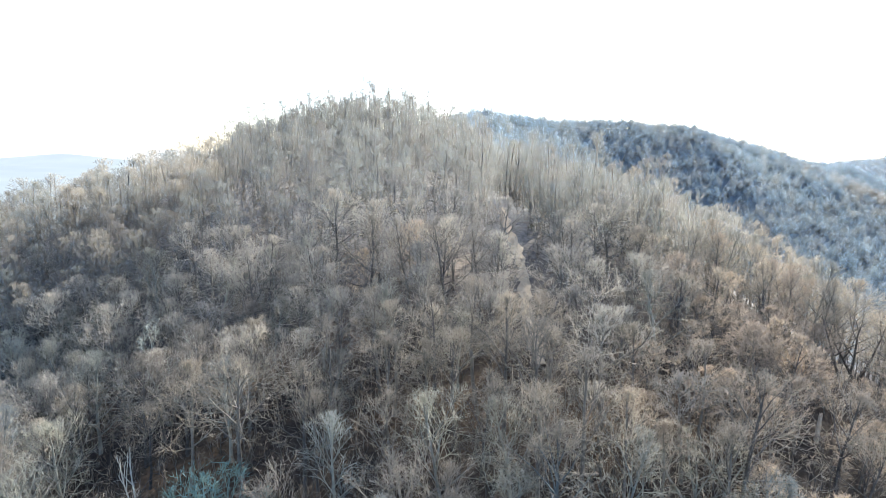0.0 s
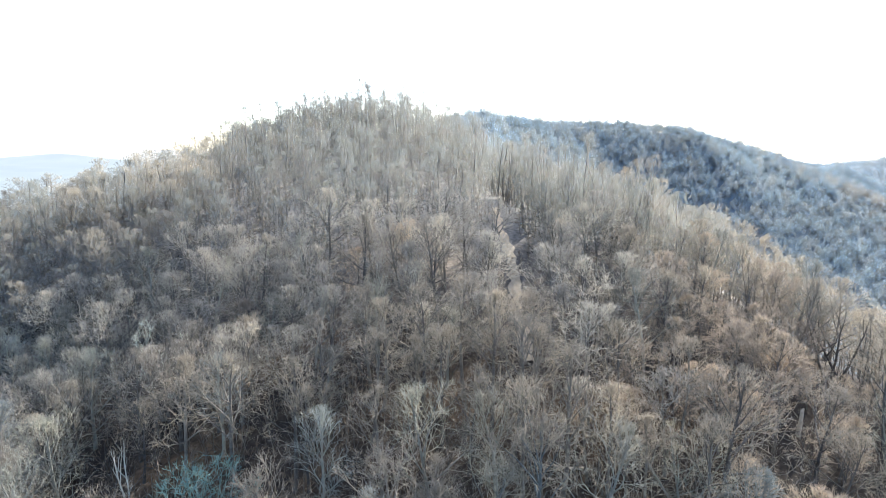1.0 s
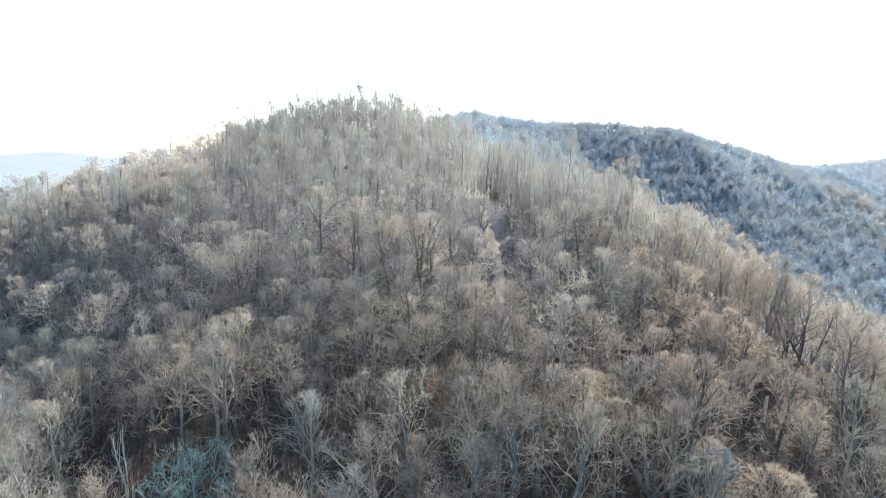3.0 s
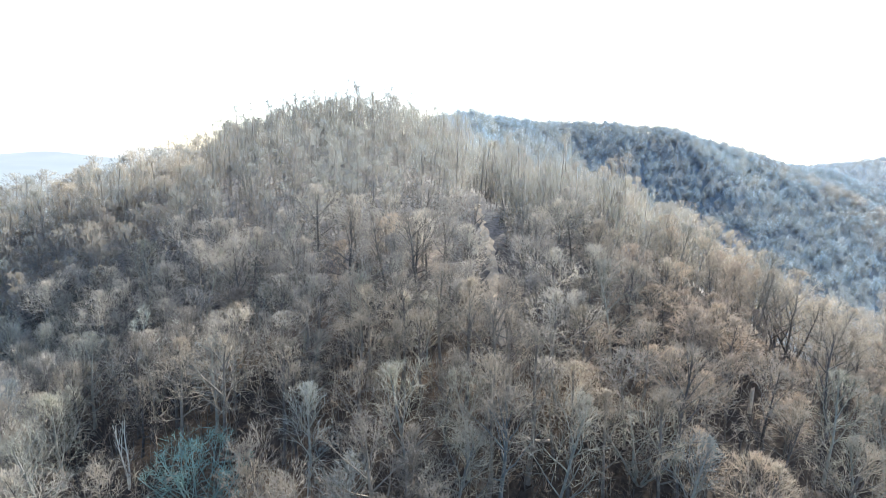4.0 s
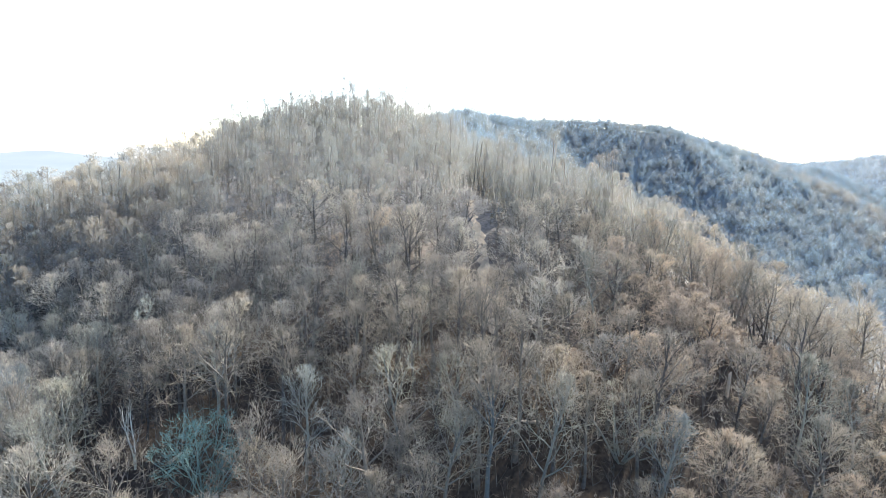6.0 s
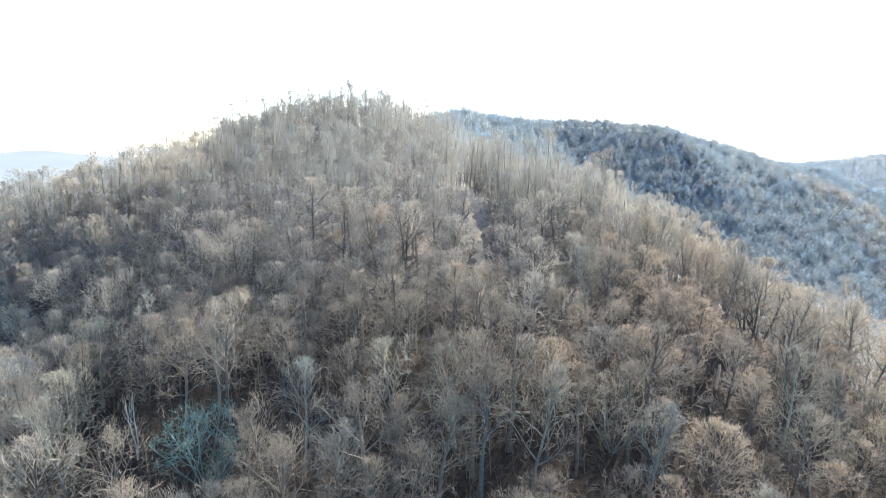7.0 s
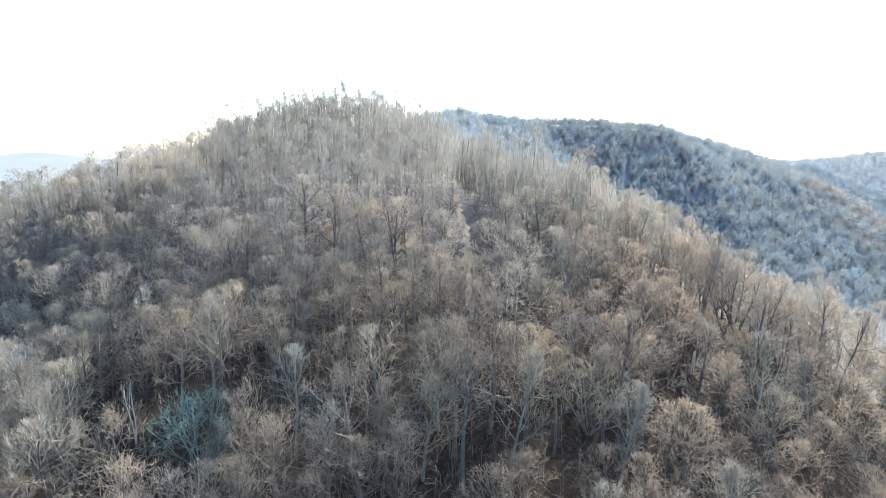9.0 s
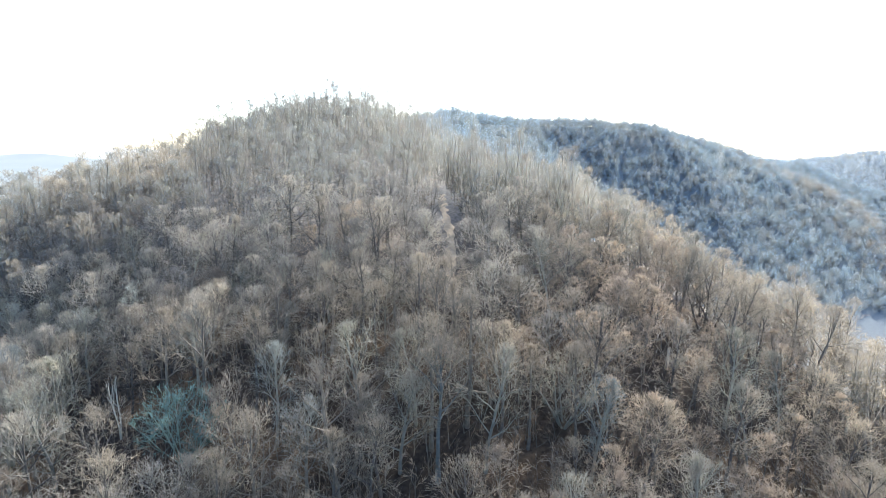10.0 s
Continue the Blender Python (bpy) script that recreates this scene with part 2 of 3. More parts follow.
def height(x, y):
    x, y = np.asarray(x, float), np.asarray(y, float)
    tops = [spur(x, y, SPUR, 0.52, 0.80, 10.5, 15), ridge(x, y, BACK, 0.72, 4, 9),
            ridge(x, y, SIDE, np.where(x < np.interp(y, [p[1] for p in SIDE][::-1], [p[0] for p in SIDE][::-1]), 0.36, 0.8), 3, 8), ridge(x, y, EAST, 0.4, 5, 20), np.full(x.shape, -60.0)]
    k = 5.0
    h = k * np.log(sum(np.exp(np.clip(t, -80, 200) / k) for t in tops))
    far = np.clip((np.hypot(x, y - 60) - 150) / 200, 0, 1)
    return h + 0.5 * wave(x, y, 6, 1.0) + 1.2 * wave(x, y, 17, 2.0) + far * 5 * wave(x, y, 42, 3.0)


def spread(lo, hi, fine, far_lo, far_hi, coarse, edge):
    """Grid lines: fine steps between lo and hi, coarser ones to far_lo and far_hi, growing to the horizon outside."""
    lines = list(np.arange(far_lo, lo, coarse)) + list(np.arange(lo, hi, fine)) + list(np.arange(hi, far_hi, coarse))
    step, up = coarse, [lines[-1]]
    while up[-1] < edge:
        step *= 1.25
        up.append(up[-1] + step)
    step, down = coarse, [lines[0]]
    while down[-1] > -edge:
        step *= 1.25
        down.append(down[-1] - step)
    return np.array(down[:0:-1] + lines + up[1:])


def build_ground():
    gx, gy = spread(-100, 110, 2.4, -130, 560, 7.0, 4600), spread(10, 215, 2.4, -40, 660, 7.0, 4600)
    X, Y = np.meshgrid(gx, gy)
    V = np.stack([X, Y, height(X, Y)], -1).reshape(-1, 3)
    nx, ny = len(gx), len(gy)
    i = (np.arange(ny - 1)[:, None] * nx + np.arange(nx - 1)[None]).ravel()
    T = np.concatenate([np.stack([i, i + 1, i + nx + 1], 1), np.stack([i, i + nx + 1, i + nx], 1)])
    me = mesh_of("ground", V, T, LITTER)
    me.polygons.foreach_set("use_smooth", np.ones(len(T), bool))
    return tagged(new("ground", me), "wooded hillside covered in brown fallen leaves", "ground", kind="structure")


build_ground()


def far_hill(name, label, mat, dist, profile, x0, x1, base):
    """A range on the horizon: a long ridge with front and back slopes."""
    xs = np.linspace(x0, x1, 160)
    top = profile(xs)
    rows = [(dist * 0.3, np.full(160, base)), (dist * 0.5, np.full(160, base + 12)), (dist - 120, base + (top - base) * 0.62), (dist, top), (dist + 200, np.full(160, base))]
    V = np.concatenate([np.stack([xs, np.full(160, d), z], 1) for d, z in rows])
    i = (np.arange(len(rows) - 1)[:, None] * 160 + np.arange(159)[None]).ravel()
    T = np.concatenate([np.stack([i, i + 1, i + 161], 1), np.stack([i, i + 161, i + 160], 1)])
    me = mesh_of(name, V, T, mat)
    me.polygons.foreach_set("use_smooth", np.ones(len(T), bool))
    return tagged(new(name, me), label, "hill", kind="structure")


def bump(x, at, wide, high):
    return high * np.exp(-((x - at) / wide) ** 2)


far_hill("backdrop", "range of distant hills, pale blue haze put into their glow", HILL_1, 2500,
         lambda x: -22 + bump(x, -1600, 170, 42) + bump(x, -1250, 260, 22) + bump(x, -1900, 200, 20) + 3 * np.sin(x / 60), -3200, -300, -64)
far_hill("backdrop_1", "very faint range behind the blue hills, haze put into its glow", HILL_2, 4200,
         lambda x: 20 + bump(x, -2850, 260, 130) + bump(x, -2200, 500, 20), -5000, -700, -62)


# ---- trees ----
def bend(rng, p, d, length, steps, wobble, lift):
    """A crooked line of points from p along d, turning upwards by lift."""
    pts = [p]
    d = d / np.linalg.norm(d)
    for _ in range(steps):
        d = d + rng.normal(0, wobble, 3) + np.array([0, 0, lift])
        d = d / np.linalg.norm(d)
        pts.append(pts[-1] + d * length / steps)
    return np.array(pts)


def sweep(rng, p, d, length, steps, wobble, lift):
    """Many crooked lines at once: points along each from p in the way d."""
    pts = [p]
    for _ in range(steps):
        d = d + rng.normal(0, wobble, d.shape) + np.array([0, 0, lift])
        d = d / np.linalg.norm(d, axis=1, keepdims=True)
        pts.append(pts[-1] + d * (length / steps)[:, None])
    return np.stack(pts, 1)


def along(lines, s):
    """The points at shares s of many lines, and the directions there."""
    k = s * (lines.shape[1] - 1)
    i = np.minimum(k.astype(int), lines.shape[1] - 2)
    n = np.arange(len(lines))[:, None]
    low, high = lines[n, i], lines[n, i + 1]
    return low + (high - low) * (k - i)[..., None], (high - low) / (np.linalg.norm(high - low, axis=-1, keepdims=True) + 1e-9)


def offshoots(rng, lines, per, lo, least, most):
    """Forks on many lines: places, directions that leave the line by an angle, and shares of its length."""
    n = len(lines)
    s = np.minimum(lo + (1 - lo) * (np.arange(per) + rng.uniform(0, 0.95, (n, per))) / per, 0.99)
    at, way = along(lines, s)
    u = np.cross(way, np.where(np.abs(way[..., 2:]) < 0.9, [0.0, 0, 1], [1.0, 0, 0]))
    u /= np.linalg.norm(u, axis=-1, keepdims=True)
    w = np.cross(way, u)
    turn = (rng.uniform(0, 6.28, (n, 1)) + np.arange(per) * 2.6 + rng.normal(0, 0.5, (n, per)))[..., None]
    angle = np.radians(rng.uniform(least, most, (n, per)))[..., None]
    d = way * np.cos(angle) + (u * np.cos(turn) + w * np.sin(turn)) * np.sin(angle)
    return at.reshape(-1, 3), d.reshape(-1, 3), s.ravel()


def reach(p, d, mid, axes):
    """How far it is from p along d to the crown's rounded outline."""
    q, e = (p - mid) / axes, d / axes
    a, b, c = (e * e).sum(1), (q * e).sum(1), (q * q).sum(1) - 1
    return np.maximum((-b + np.sqrt(np.maximum(b * b - a * c, 0))) / a, 0)


def tree_shape(seed, tall, wide, first, limbs, subs, thirds, twigs, girth, stems=1, twig_r=0.014, twig_len=0.8, sides=6, upright=0.09, steps=4, splay=0.42, lift=0.10, loose=0.45, low=18, high=76, knots=7):
    """Bare broadleaf tree: arrays for the trunk with its limbs, and for the crown of branches and twigs, which fills a rounded outline.
    low and high: how steeply the lowest and the highest limbs rise, in degrees."""
    rng = np.random.default_rng(seed)
    wood, crown = [], []
    mid, axes = np.array([0, 0, tall * (0.5 + 0.45 * first)]), np.array([wide, wide, tall * (0.5 - 0.45 * first)])
    for stem in range(stems):
        lean = rng.normal(0, 0.05, 2) if stems == 1 else splay * np.array([math.cos(stem * 6.28 / stems + seed), math.sin(stem * 6.28 / stems + seed)]) * rng.uniform(0.7, 1.2)
        line = bend(rng, np.array([0, 0, -0.5]), np.array([lean[0], lean[1], 1.0]), (tall * 0.93 + 0.5) * (1 if stems == 1 else 0.92), knots, 0.06, lift if stems > 1 else 0.02)
        rad = girth * (1 - np.linspace(0, 1, knots + 1)) ** 0.8 * (1.0 if stems == 1 else 0.72) + 0.016 + 0.4 * twig_r
        rad[0] *= 1.35
        wood.append(tubes(line[:-1], line[1:], rad[:-1], rad[1:], sides))
        n = max(3, int(limbs / stems + 0.5))
        share = (np.arange(n) + rng.uniform(0, 0.8, n)) / n
        s = first + (0.97 - first) * share
        at, way = along(line[None], s[None])
        at, way = at[0], way[0]
        turn = rng.uniform(0, 6.28) + np.arange(n) * 2.4 + rng.normal(0, 0.4, n)
        rise = np.radians(low + (high - low) * share + rng.normal(0, 9, n))
        d = np.stack([np.cos(turn) * np.cos(rise), np.sin(turn) * np.cos(rise), np.sin(rise)], 1) + 0.3 * (way - np.array([0, 0, 1.0]))
        d /= np.linalg.norm(d, axis=1, keepdims=True)
        size1 = np.maximum(reach(at, d, mid, axes) * rng.uniform(0.72, 1.0, n), 0.7)
        limb = sweep(rng, at, d, size1, steps, 0.11, upright)
        r0 = girth * (1 - s) ** 0.8 * 0.45 + 0.03
        lr = r0[:, None] * (1 - np.linspace(0, 0.84, steps + 1))
        wood.append(tubes(limb[:, :-1].reshape(-1, 3), limb[:, 1:].reshape(-1, 3), lr[:, :-1].ravel(), lr[:, 1:].ravel(), max(3, sides - 2)))
        at2, d2, s2 = offshoots(rng, limb, subs, 0.18, 28, 60)
        out = at2 - mid
        d2 = d2 + 0.25 * out / (np.linalg.norm(out, axis=1, keepdims=True) + 1e-9)
        d2 /= np.linalg.norm(d2, axis=1, keepdims=True)
        m = len(at2)
        size2 = np.maximum(np.minimum(reach(at2, d2, mid, axes) * rng.uniform(0.8, 1.04, m), np.repeat(size1, subs) * rng.uniform(0.42, 0.66, m) * (1.15 - 0.45 * s2)), 0.35)
        sub = sweep(rng, at2, d2, size2, 2, 0.12, upright)
        sr = np.repeat(r0, subs) * 0.36 * (1.1 - 0.6 * s2) + 0.011
        crown.append(tubes(sub[:, 0], sub[:, 1], sr, sr * 0.6, 3))
        crown.append(tubes(sub[:, 1], sub[:, 2], sr * 0.6, None, 3))
        if not thirds:
            continue
        at3, d3, s3 = offshoots(rng, sub, thirds, 0.15, 26, 64)
        m = len(at3)
        size3 = np.maximum(np.minimum(reach(at3, d3, mid, axes) * rng.uniform(0.85, 1.06, m), np.repeat(size2, thirds) * rng.uniform(0.4, 0.75, m) + 0.25), 0.3)
        tip3 = sweep(rng, at3, d3, size3, 1, 0.05, upright)[:, 1]
        crown.append(blades(at3, tip3, twig_r * 1.5, mid, loose))
        ss = rng.uniform(0.15, 1.0, (m, twigs, 1))
        b0 = (at3[:, None] + (tip3 - at3)[:, None] * ss).reshape(-1, 3)
        out = b0 - mid
        off = np.repeat(d3, twigs, 0) + rng.normal(0, 0.58, (m * twigs, 3)) + 0.3 * out / (np.linalg.norm(out, axis=1, keepdims=True) + 1e-9)
        off[:, 2] += 0.1
        off /= np.linalg.norm(off, axis=1, keepdims=True)
        length = np.minimum(rng.uniform(0.4, 1.0, m * twigs) * twig_len, reach(b0, off, mid, axes) + 0.3)
        crown.append(blades(b0, b0 + off * length[:, None], twig_r, mid, loose))
    return joined(wood), joined(crown)


def tree_master(name, label, shape, wood_mat, twig_mat):
    """A tree as a thing: an empty at its foot with trunk and crown."""
    root = new(name)
    part("trunk", mesh_of("trunk", *shape[0], wood_mat), root)
    part("crown", mesh_of("crown", *shape[1], twig_mat), root)
    return tagged(root, label, "tree", "bare trees on the hillside")


def place(x, y, turn=0.0, size=1.0, tip=0.0):
    """A pose on the ground, with a turn about the upright, a size and a small tip."""
    return pose(x, y, float(height(x, y)), tip * math.cos(turn * 7), tip * math.sin(turn * 5), math.degrees(turn)) @ Matrix.Diagonal((size, size, size, 1))


def put(master, m):
    """A copy of a tree at a pose that also carries a size."""
    ob = copy_thing(master, m)
    ob.matrix_basis = m
    return ob


def drop_master(master):
    for o in (*master.children_recursive, master):
        bpy.data.objects.remove(o)


GREY, PALE, RUST, ASH, BEIGE = [], [], [], [], []
for k in range(7):
    GREY.append(tree_master("bare_tree", "bare grey-brown broadleaf tree with fine twigs, on the slope",
                            tree_shape(10 + k, 10.5 + 0.6 * k, 4.0 + 0.2 * k, 0.24 + 0.03 * k, 12, 6, 5, 4, 0.15 + 0.015 * k, twig_r=0.0145, twig_len=0.8), GREY_BARK, GREY_TWIG))
for k in range(4):
    PALE.append(tree_master("pale_tree", "bare tree with pale green-grey lichened branches, on the slope",
                            tree_shape(30 + k, 10 + 0.8 * k, 3.9 + 0.2 * k, 0.2, 12, 6, 5, 4, 0.16, upright=0.17, twig_r=0.0145, twig_len=0.8), PALE_BARK, PALE_TWIG))
for k in range(3):
    RUST.append(tree_master("rusty_tree", "smaller bare tree with rust-brown twigs, on the slope",
                            tree_shape(40 + k, 7.5 + k, 3.2, 0.15, 11, 5, 4, 12, 0.10, twig_r=0.014, twig_len=0.82), GREY_BARK, RUST_TWIG))

for k in range(5):
    ASH.append(tree_master("ash_grey_tree", "bare tree on the slope, haze and light put into its ash-grey twigs",
                           tree_shape(50 + k, 9.6 + 0.6 * k, 3.8 + 0.25 * k, 0.22 + 0.03 * k, 12, 6, 5, 4, 0.14 + 0.01 * k, twig_r=0.0145, twig_len=0.8), GREY_BARK, ASH_TWIG))

for k in range(4):
    BEIGE.append(tree_master("beige_crowned_tree", "bare tree on the right flank, sunlight put into its beige twigs",
                             tree_shape(56 + k, 9.4 + 0.6 * k, 3.8 + 0.25 * k, 0.22 + 0.03 * k, 12, 6, 5, 4, 0.14, twig_r=0.0145, twig_len=0.8), GREY_BARK, SUNNY_TWIG))

rng = np.random.default_rng(5)


def scatter(x0, x1, y0, y1, step, jitter):
    """Uneven rows of spots over a stretch of the plan."""
    out = []
    for j, y in enumerate(np.arange(y0, y1, step * 0.87)):
        for x in np.arange(x0, x1, step):
            out.append((x + (j % 2) * step / 2 + rng.uniform(-jitter, jitter) * step, y + rng.uniform(-jitter, jitter) * step))
    return out


def single(name, label, x, y, shape, wood_mat, twig_mat, turn=0.0, size=1.0):
    """A tree of its own shape."""
    root = tree_master(name, label, shape, wood_mat, twig_mat)
    root.matrix_basis = place(x, y, turn, size)
    SINGLES.append((x, y, {"broad_tree": 4.0, "lichened_tree": 5.2, "white_tree": 3.4}.get(name, 2.6)))
    return root


SINGLES = []
single("tall_tree", "tall bare tree with a thick straight pale trunk, leaf-strewn slope", 8.7, 38.0,
       tree_shape(201, 15.0, 4.6, 0.46, 14, 6, 5, 4, 0.27, twig_r=0.014, twig_len=0.7), SLATE_BARK, GREY_TWIG)
single("lichened_tree", "dense many-stemmed tree with blue-green lichened branches", -17.6, 41.5,
       tree_shape(202, 9.0, 4.6, 0.06, 40, 5, 4, 3, 0.08, stems=9, upright=0.1, splay=0.85, lift=0.04, twig_r=0.021, twig_len=0.8), TEAL_BARK, TEAL_TWIG)
single("dead_tree", "slender dead tree with a few bare whitish limbs", -26.3, 46.0,
       tree_shape(203, 7.8, 1.7, 0.3, 12, 2, 1, 1, 0.12, stems=2, upright=0.35, twig_r=0.014), WHITE_BARK, WHITE_TWIG)
single("white_tree", "upright tree with bright whitish forked branches", -29.8, 60.5,
       tree_shape(204, 12.4, 3.0, 0.3, 14, 4, 3, 5, 0.15, stems=2, upright=0.3, twig_r=0.014, twig_len=0.8), PALE_BARK, WHITE_TWIG)
single("spreading_tree", "wide spreading tree with thick crooked lichened limbs", 22.6, 44.0,
       tree_shape(205, 9.0, 3.6, 0.2, 30, 6, 4, 3, 0.15, stems=5, upright=0.08, splay=0.8, lift=0.06, twig_r=0.014, twig_len=0.8), PALE_BARK, PALE_TWIG)
for k, (x, y, t) in enumerate(((46.0, 61.6, 0.3), (48.6, 63.2, 2.0), (50.9, 56.4, 4.0))):
    single("forked_tree", "dark forked tree with two bare rising stems", x, y,
           tree_shape(210 + k, 9.8 - 0.6 * k, 3.4, 0.34, 10, 5, 3, 8, 0.22, stems=2, upright=0.14, twig_r=0.014), DARK_BARK, GREY_TWIG, t)
single("ivy_tree", "leaning dark tree with bristly greenish branches", 64.6, 53.2,
       tree_shape(214, 8.5, 3.0, 0.3, 8, 4, 3, 8, 0.2, twig_r=0.014), DARK_BARK, PALE_TWIG)
single("pale_tree", "tall bare tree with a fan of pale bluish lichened branches", -39.0, 46.5,
       tree_shape(216, 14.0, 5.0, 0.12, 16, 6, 5, 4, 0.2, upright=0.14, low=34), PALE_BARK, BLUE_TWIG)
BROAD = (("broad_tree", "broad bare tree with a domed crown of pale twigs", PALE_BARK, LICHEN_TWIG,
          ((-33.8, 48.0), (-36.5, 58.5), (-30.5, 40.7), (-56.0, 73.6))),
         ("round_tree", "round-crowned bare tree with lit beige twigs", GREY_BARK, GREY_TWIG,
          ((-18.8, 58.6), (-24.8, 53.8), (-10.7, 38.0), (3.1, 36.6), (-3.3, 44.0), (2.5, 33.0), (11.7, 31.2), (28.5, 35.9))),
         # The lighter twig colour stands in for sun on these low crowns.
         ("beige_tree", "low round bare tree, sunlight put into its light twig colour", GREY_BARK, ASH_TWIG,
          ((-21.0, 33.4), (-14.2, 33.7), (32.6, 33.5))),
         ("bluish_tree", "bare tree with bluish-grey rising branches", PALE_BARK, BLUE_TWIG, ((-19.7, 51.5), (-8.3, 42.2), (-41.4, 45.5), (-4.1, 36.7), (24.1, 38.0), (-53.5, 69.6))))
for name, label, wood_mat, twig_mat, spots in BROAD:
    for k, (x, y) in enumerate(spots):
        wide = 5.0 if name == "broad_tree" else 4.5 if name == "round_tree" else 4.0 if name == "beige_tree" else 3.4
        single(name, label, x, y, tree_shape(220 + 7 * k + len(name), (7.6 if name == "beige_tree" else 10.5) + (k % 3), wide, 0.2, 13, 6, 5, 4, 0.18, twig_r=0.0145, twig_len=0.8,
                                             upright=0.22 if name == "bluish_tree" else 0.12), wood_mat, twig_mat, k * 1.3)


def clear(x, y, gap=1.0):
    """True where no single tree stands near, off the track and the bare gaps."""
    on_track = 56 < y < 108 and abs(x - 11.3) < 2.9
    in_gap = math.hypot(x - 23, y - 72.5) < 2.2 or math.hypot(x - 37.2, y - 51.6) < 1.8 or math.hypot((x + 12.9) * 1.6, (y - 49.5) * 0.7) < 2.2
    return not on_track and not in_gap and all((x - a) ** 2 + (y - b) ** 2 > (gap * g) ** 2 for a, b, g in SINGLES)


def open_stand(x, y):
    """True where only saplings grow, in front of some of the single trees."""
    return any(math.hypot(x - a, y - b) < r for a, b, r in ((8, 33.5, 2.6), (20.5, 38, 2.6), (43.5, 56, 4.2), (42, 50, 3.2), (47, 58.5, 3.0), (0.2, 55.8, 2.0)))


POCKETS = ((-24, 42, 4.0), (-16.5, 35, 4.2), (-9.8, 42.5, 2.4), (-6, 42, 2.0), (-17, 41.5, 2.2), (-11.7, 39.5, 2.4), (0.5, 47, 2.3), (-13.7, 51, 2.3),
           (26.2, 47.6, 2.6), (21, 39.5, 1.8), (30.5, 44.6, 2.4), (18, 55, 2.2))


def bare_floor(x, y):
    """True in the dark openings between the bushy trees low on the hill."""
    return any(math.hypot(x - a, y - b) < r for a, b, r in POCKETS)


def in_sight(x, y):
    return max(-30 - 0.62 * y, -64 if y > 130 else -200) < x < np.interp(y, (20, 64, 74, 92, 106, 140, 178, 212), (54, 82, 76, 60, 44, 30, 16, 8))


def below_view(x, y):
    """True where the slope drops away under the camera, out of sight for all the flight."""
    return 59.5 - float(height(x, y)) - 12.5 > 0.67 * (y + 16.5) + 1.5


NEAR = [p for p in scatter(-52, 60, 17, 80, 4.35, 0.38) if clear(*p) and in_sight(*p) and not bare_floor(*p) and not below_view(*p)]
for x, y in NEAR:
    u = rng.uniform()
    red = 0.12 + 0.12 * (x > 14) + 0.25 * (x > 24) + 0.08 * (y < 40)
    size = rng.uniform(0.78, 1.15)
    if open_stand(x, y):
        u, size = 0.0, 0.5 * size
    elif x > 34 and y < 62 and u < 0.4:
        u = 0.0
    # ASH up the slope and at the left brightens those trees by colour.
    bank = RUST if u < red else PALE if u < red + 0.12 else ASH if rng.uniform() < max(0.9 * (y > 58 or (x > 28 and y > 36)), 0.5 * (x > 14 and y > 42)) else GREY
    if bank in (GREY, RUST) and x < -12 and rng.uniform() < (0.45 if x > -36 else 0.9):
        bank = ASH
    # On the right flank the sun-tinted copies replace the ash-grey ones.
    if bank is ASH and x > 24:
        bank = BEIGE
    put(bank[rng.integers(len(bank))], place(x, y, rng.uniform(0, 6.28), size, 3))
for m in GREY + PALE + RUST + ASH + BEIGE:
    drop_master(m)


def stump():
    """A broken, barkless trunk with a splintered top."""
    bm = bmesh.new()
    rings = []
    for i in range(7):
        z, r = -0.3 + 0.42 * i, 0.24 - 0.012 * i + (0.08 if i == 0 else 0)
        ring = []
        for k in range(10):
            a = k * math.tau / 10
            up = (0.5 * abs(math.sin(a * 1.5)) + 0.25 * (k % 2)) if i == 6 else 0
            rr = r * (1 + 0.08 * math.sin(3 * a + i))
            ring.append(bm.verts.new((rr * math.cos(a) + 0.03 * i, rr * math.sin(a), z + up)))
        rings.append(ring)
    for low, high in zip(rings, rings[1:]):
        for k in range(10):
            bm.faces.new((low[k], low[(k + 1) % 10], high[(k + 1) % 10], high[k]))
    bm.faces.new(rings[-1])
    me = bpy.data.meshes.new("stump")
    bm.to_mesh(me)
    bm.free()
    me.materials.append(PALE_WOOD)
    ob = new("tree_stump", me)
    ob.matrix_basis = place(37.7, 52.9)
    return tagged(ob, "broken barkless tree stump, pale weathered wood", "stump")


stump()
for x, y, turn in ((-22.5, 46.0, 1.2), (14.5, 47.5, 4.0), (-6.0, 34.0, 2.6)):
    log = tree_master("fallen_tree", "fallen bare tree lying on the leaf litter", tree_shape(240 + int(x), 6.5, 1.8, 0.35, 7, 3, 1, 3, 0.14, twig_r=0.02), PALE_WOOD, PALE_TWIG)
    log.matrix_basis = pose(x, y, float(height(x, y)) + 0.25, 0, 0, math.degrees(turn)) @ pose(0, 0, 0, 0, 78, 0)


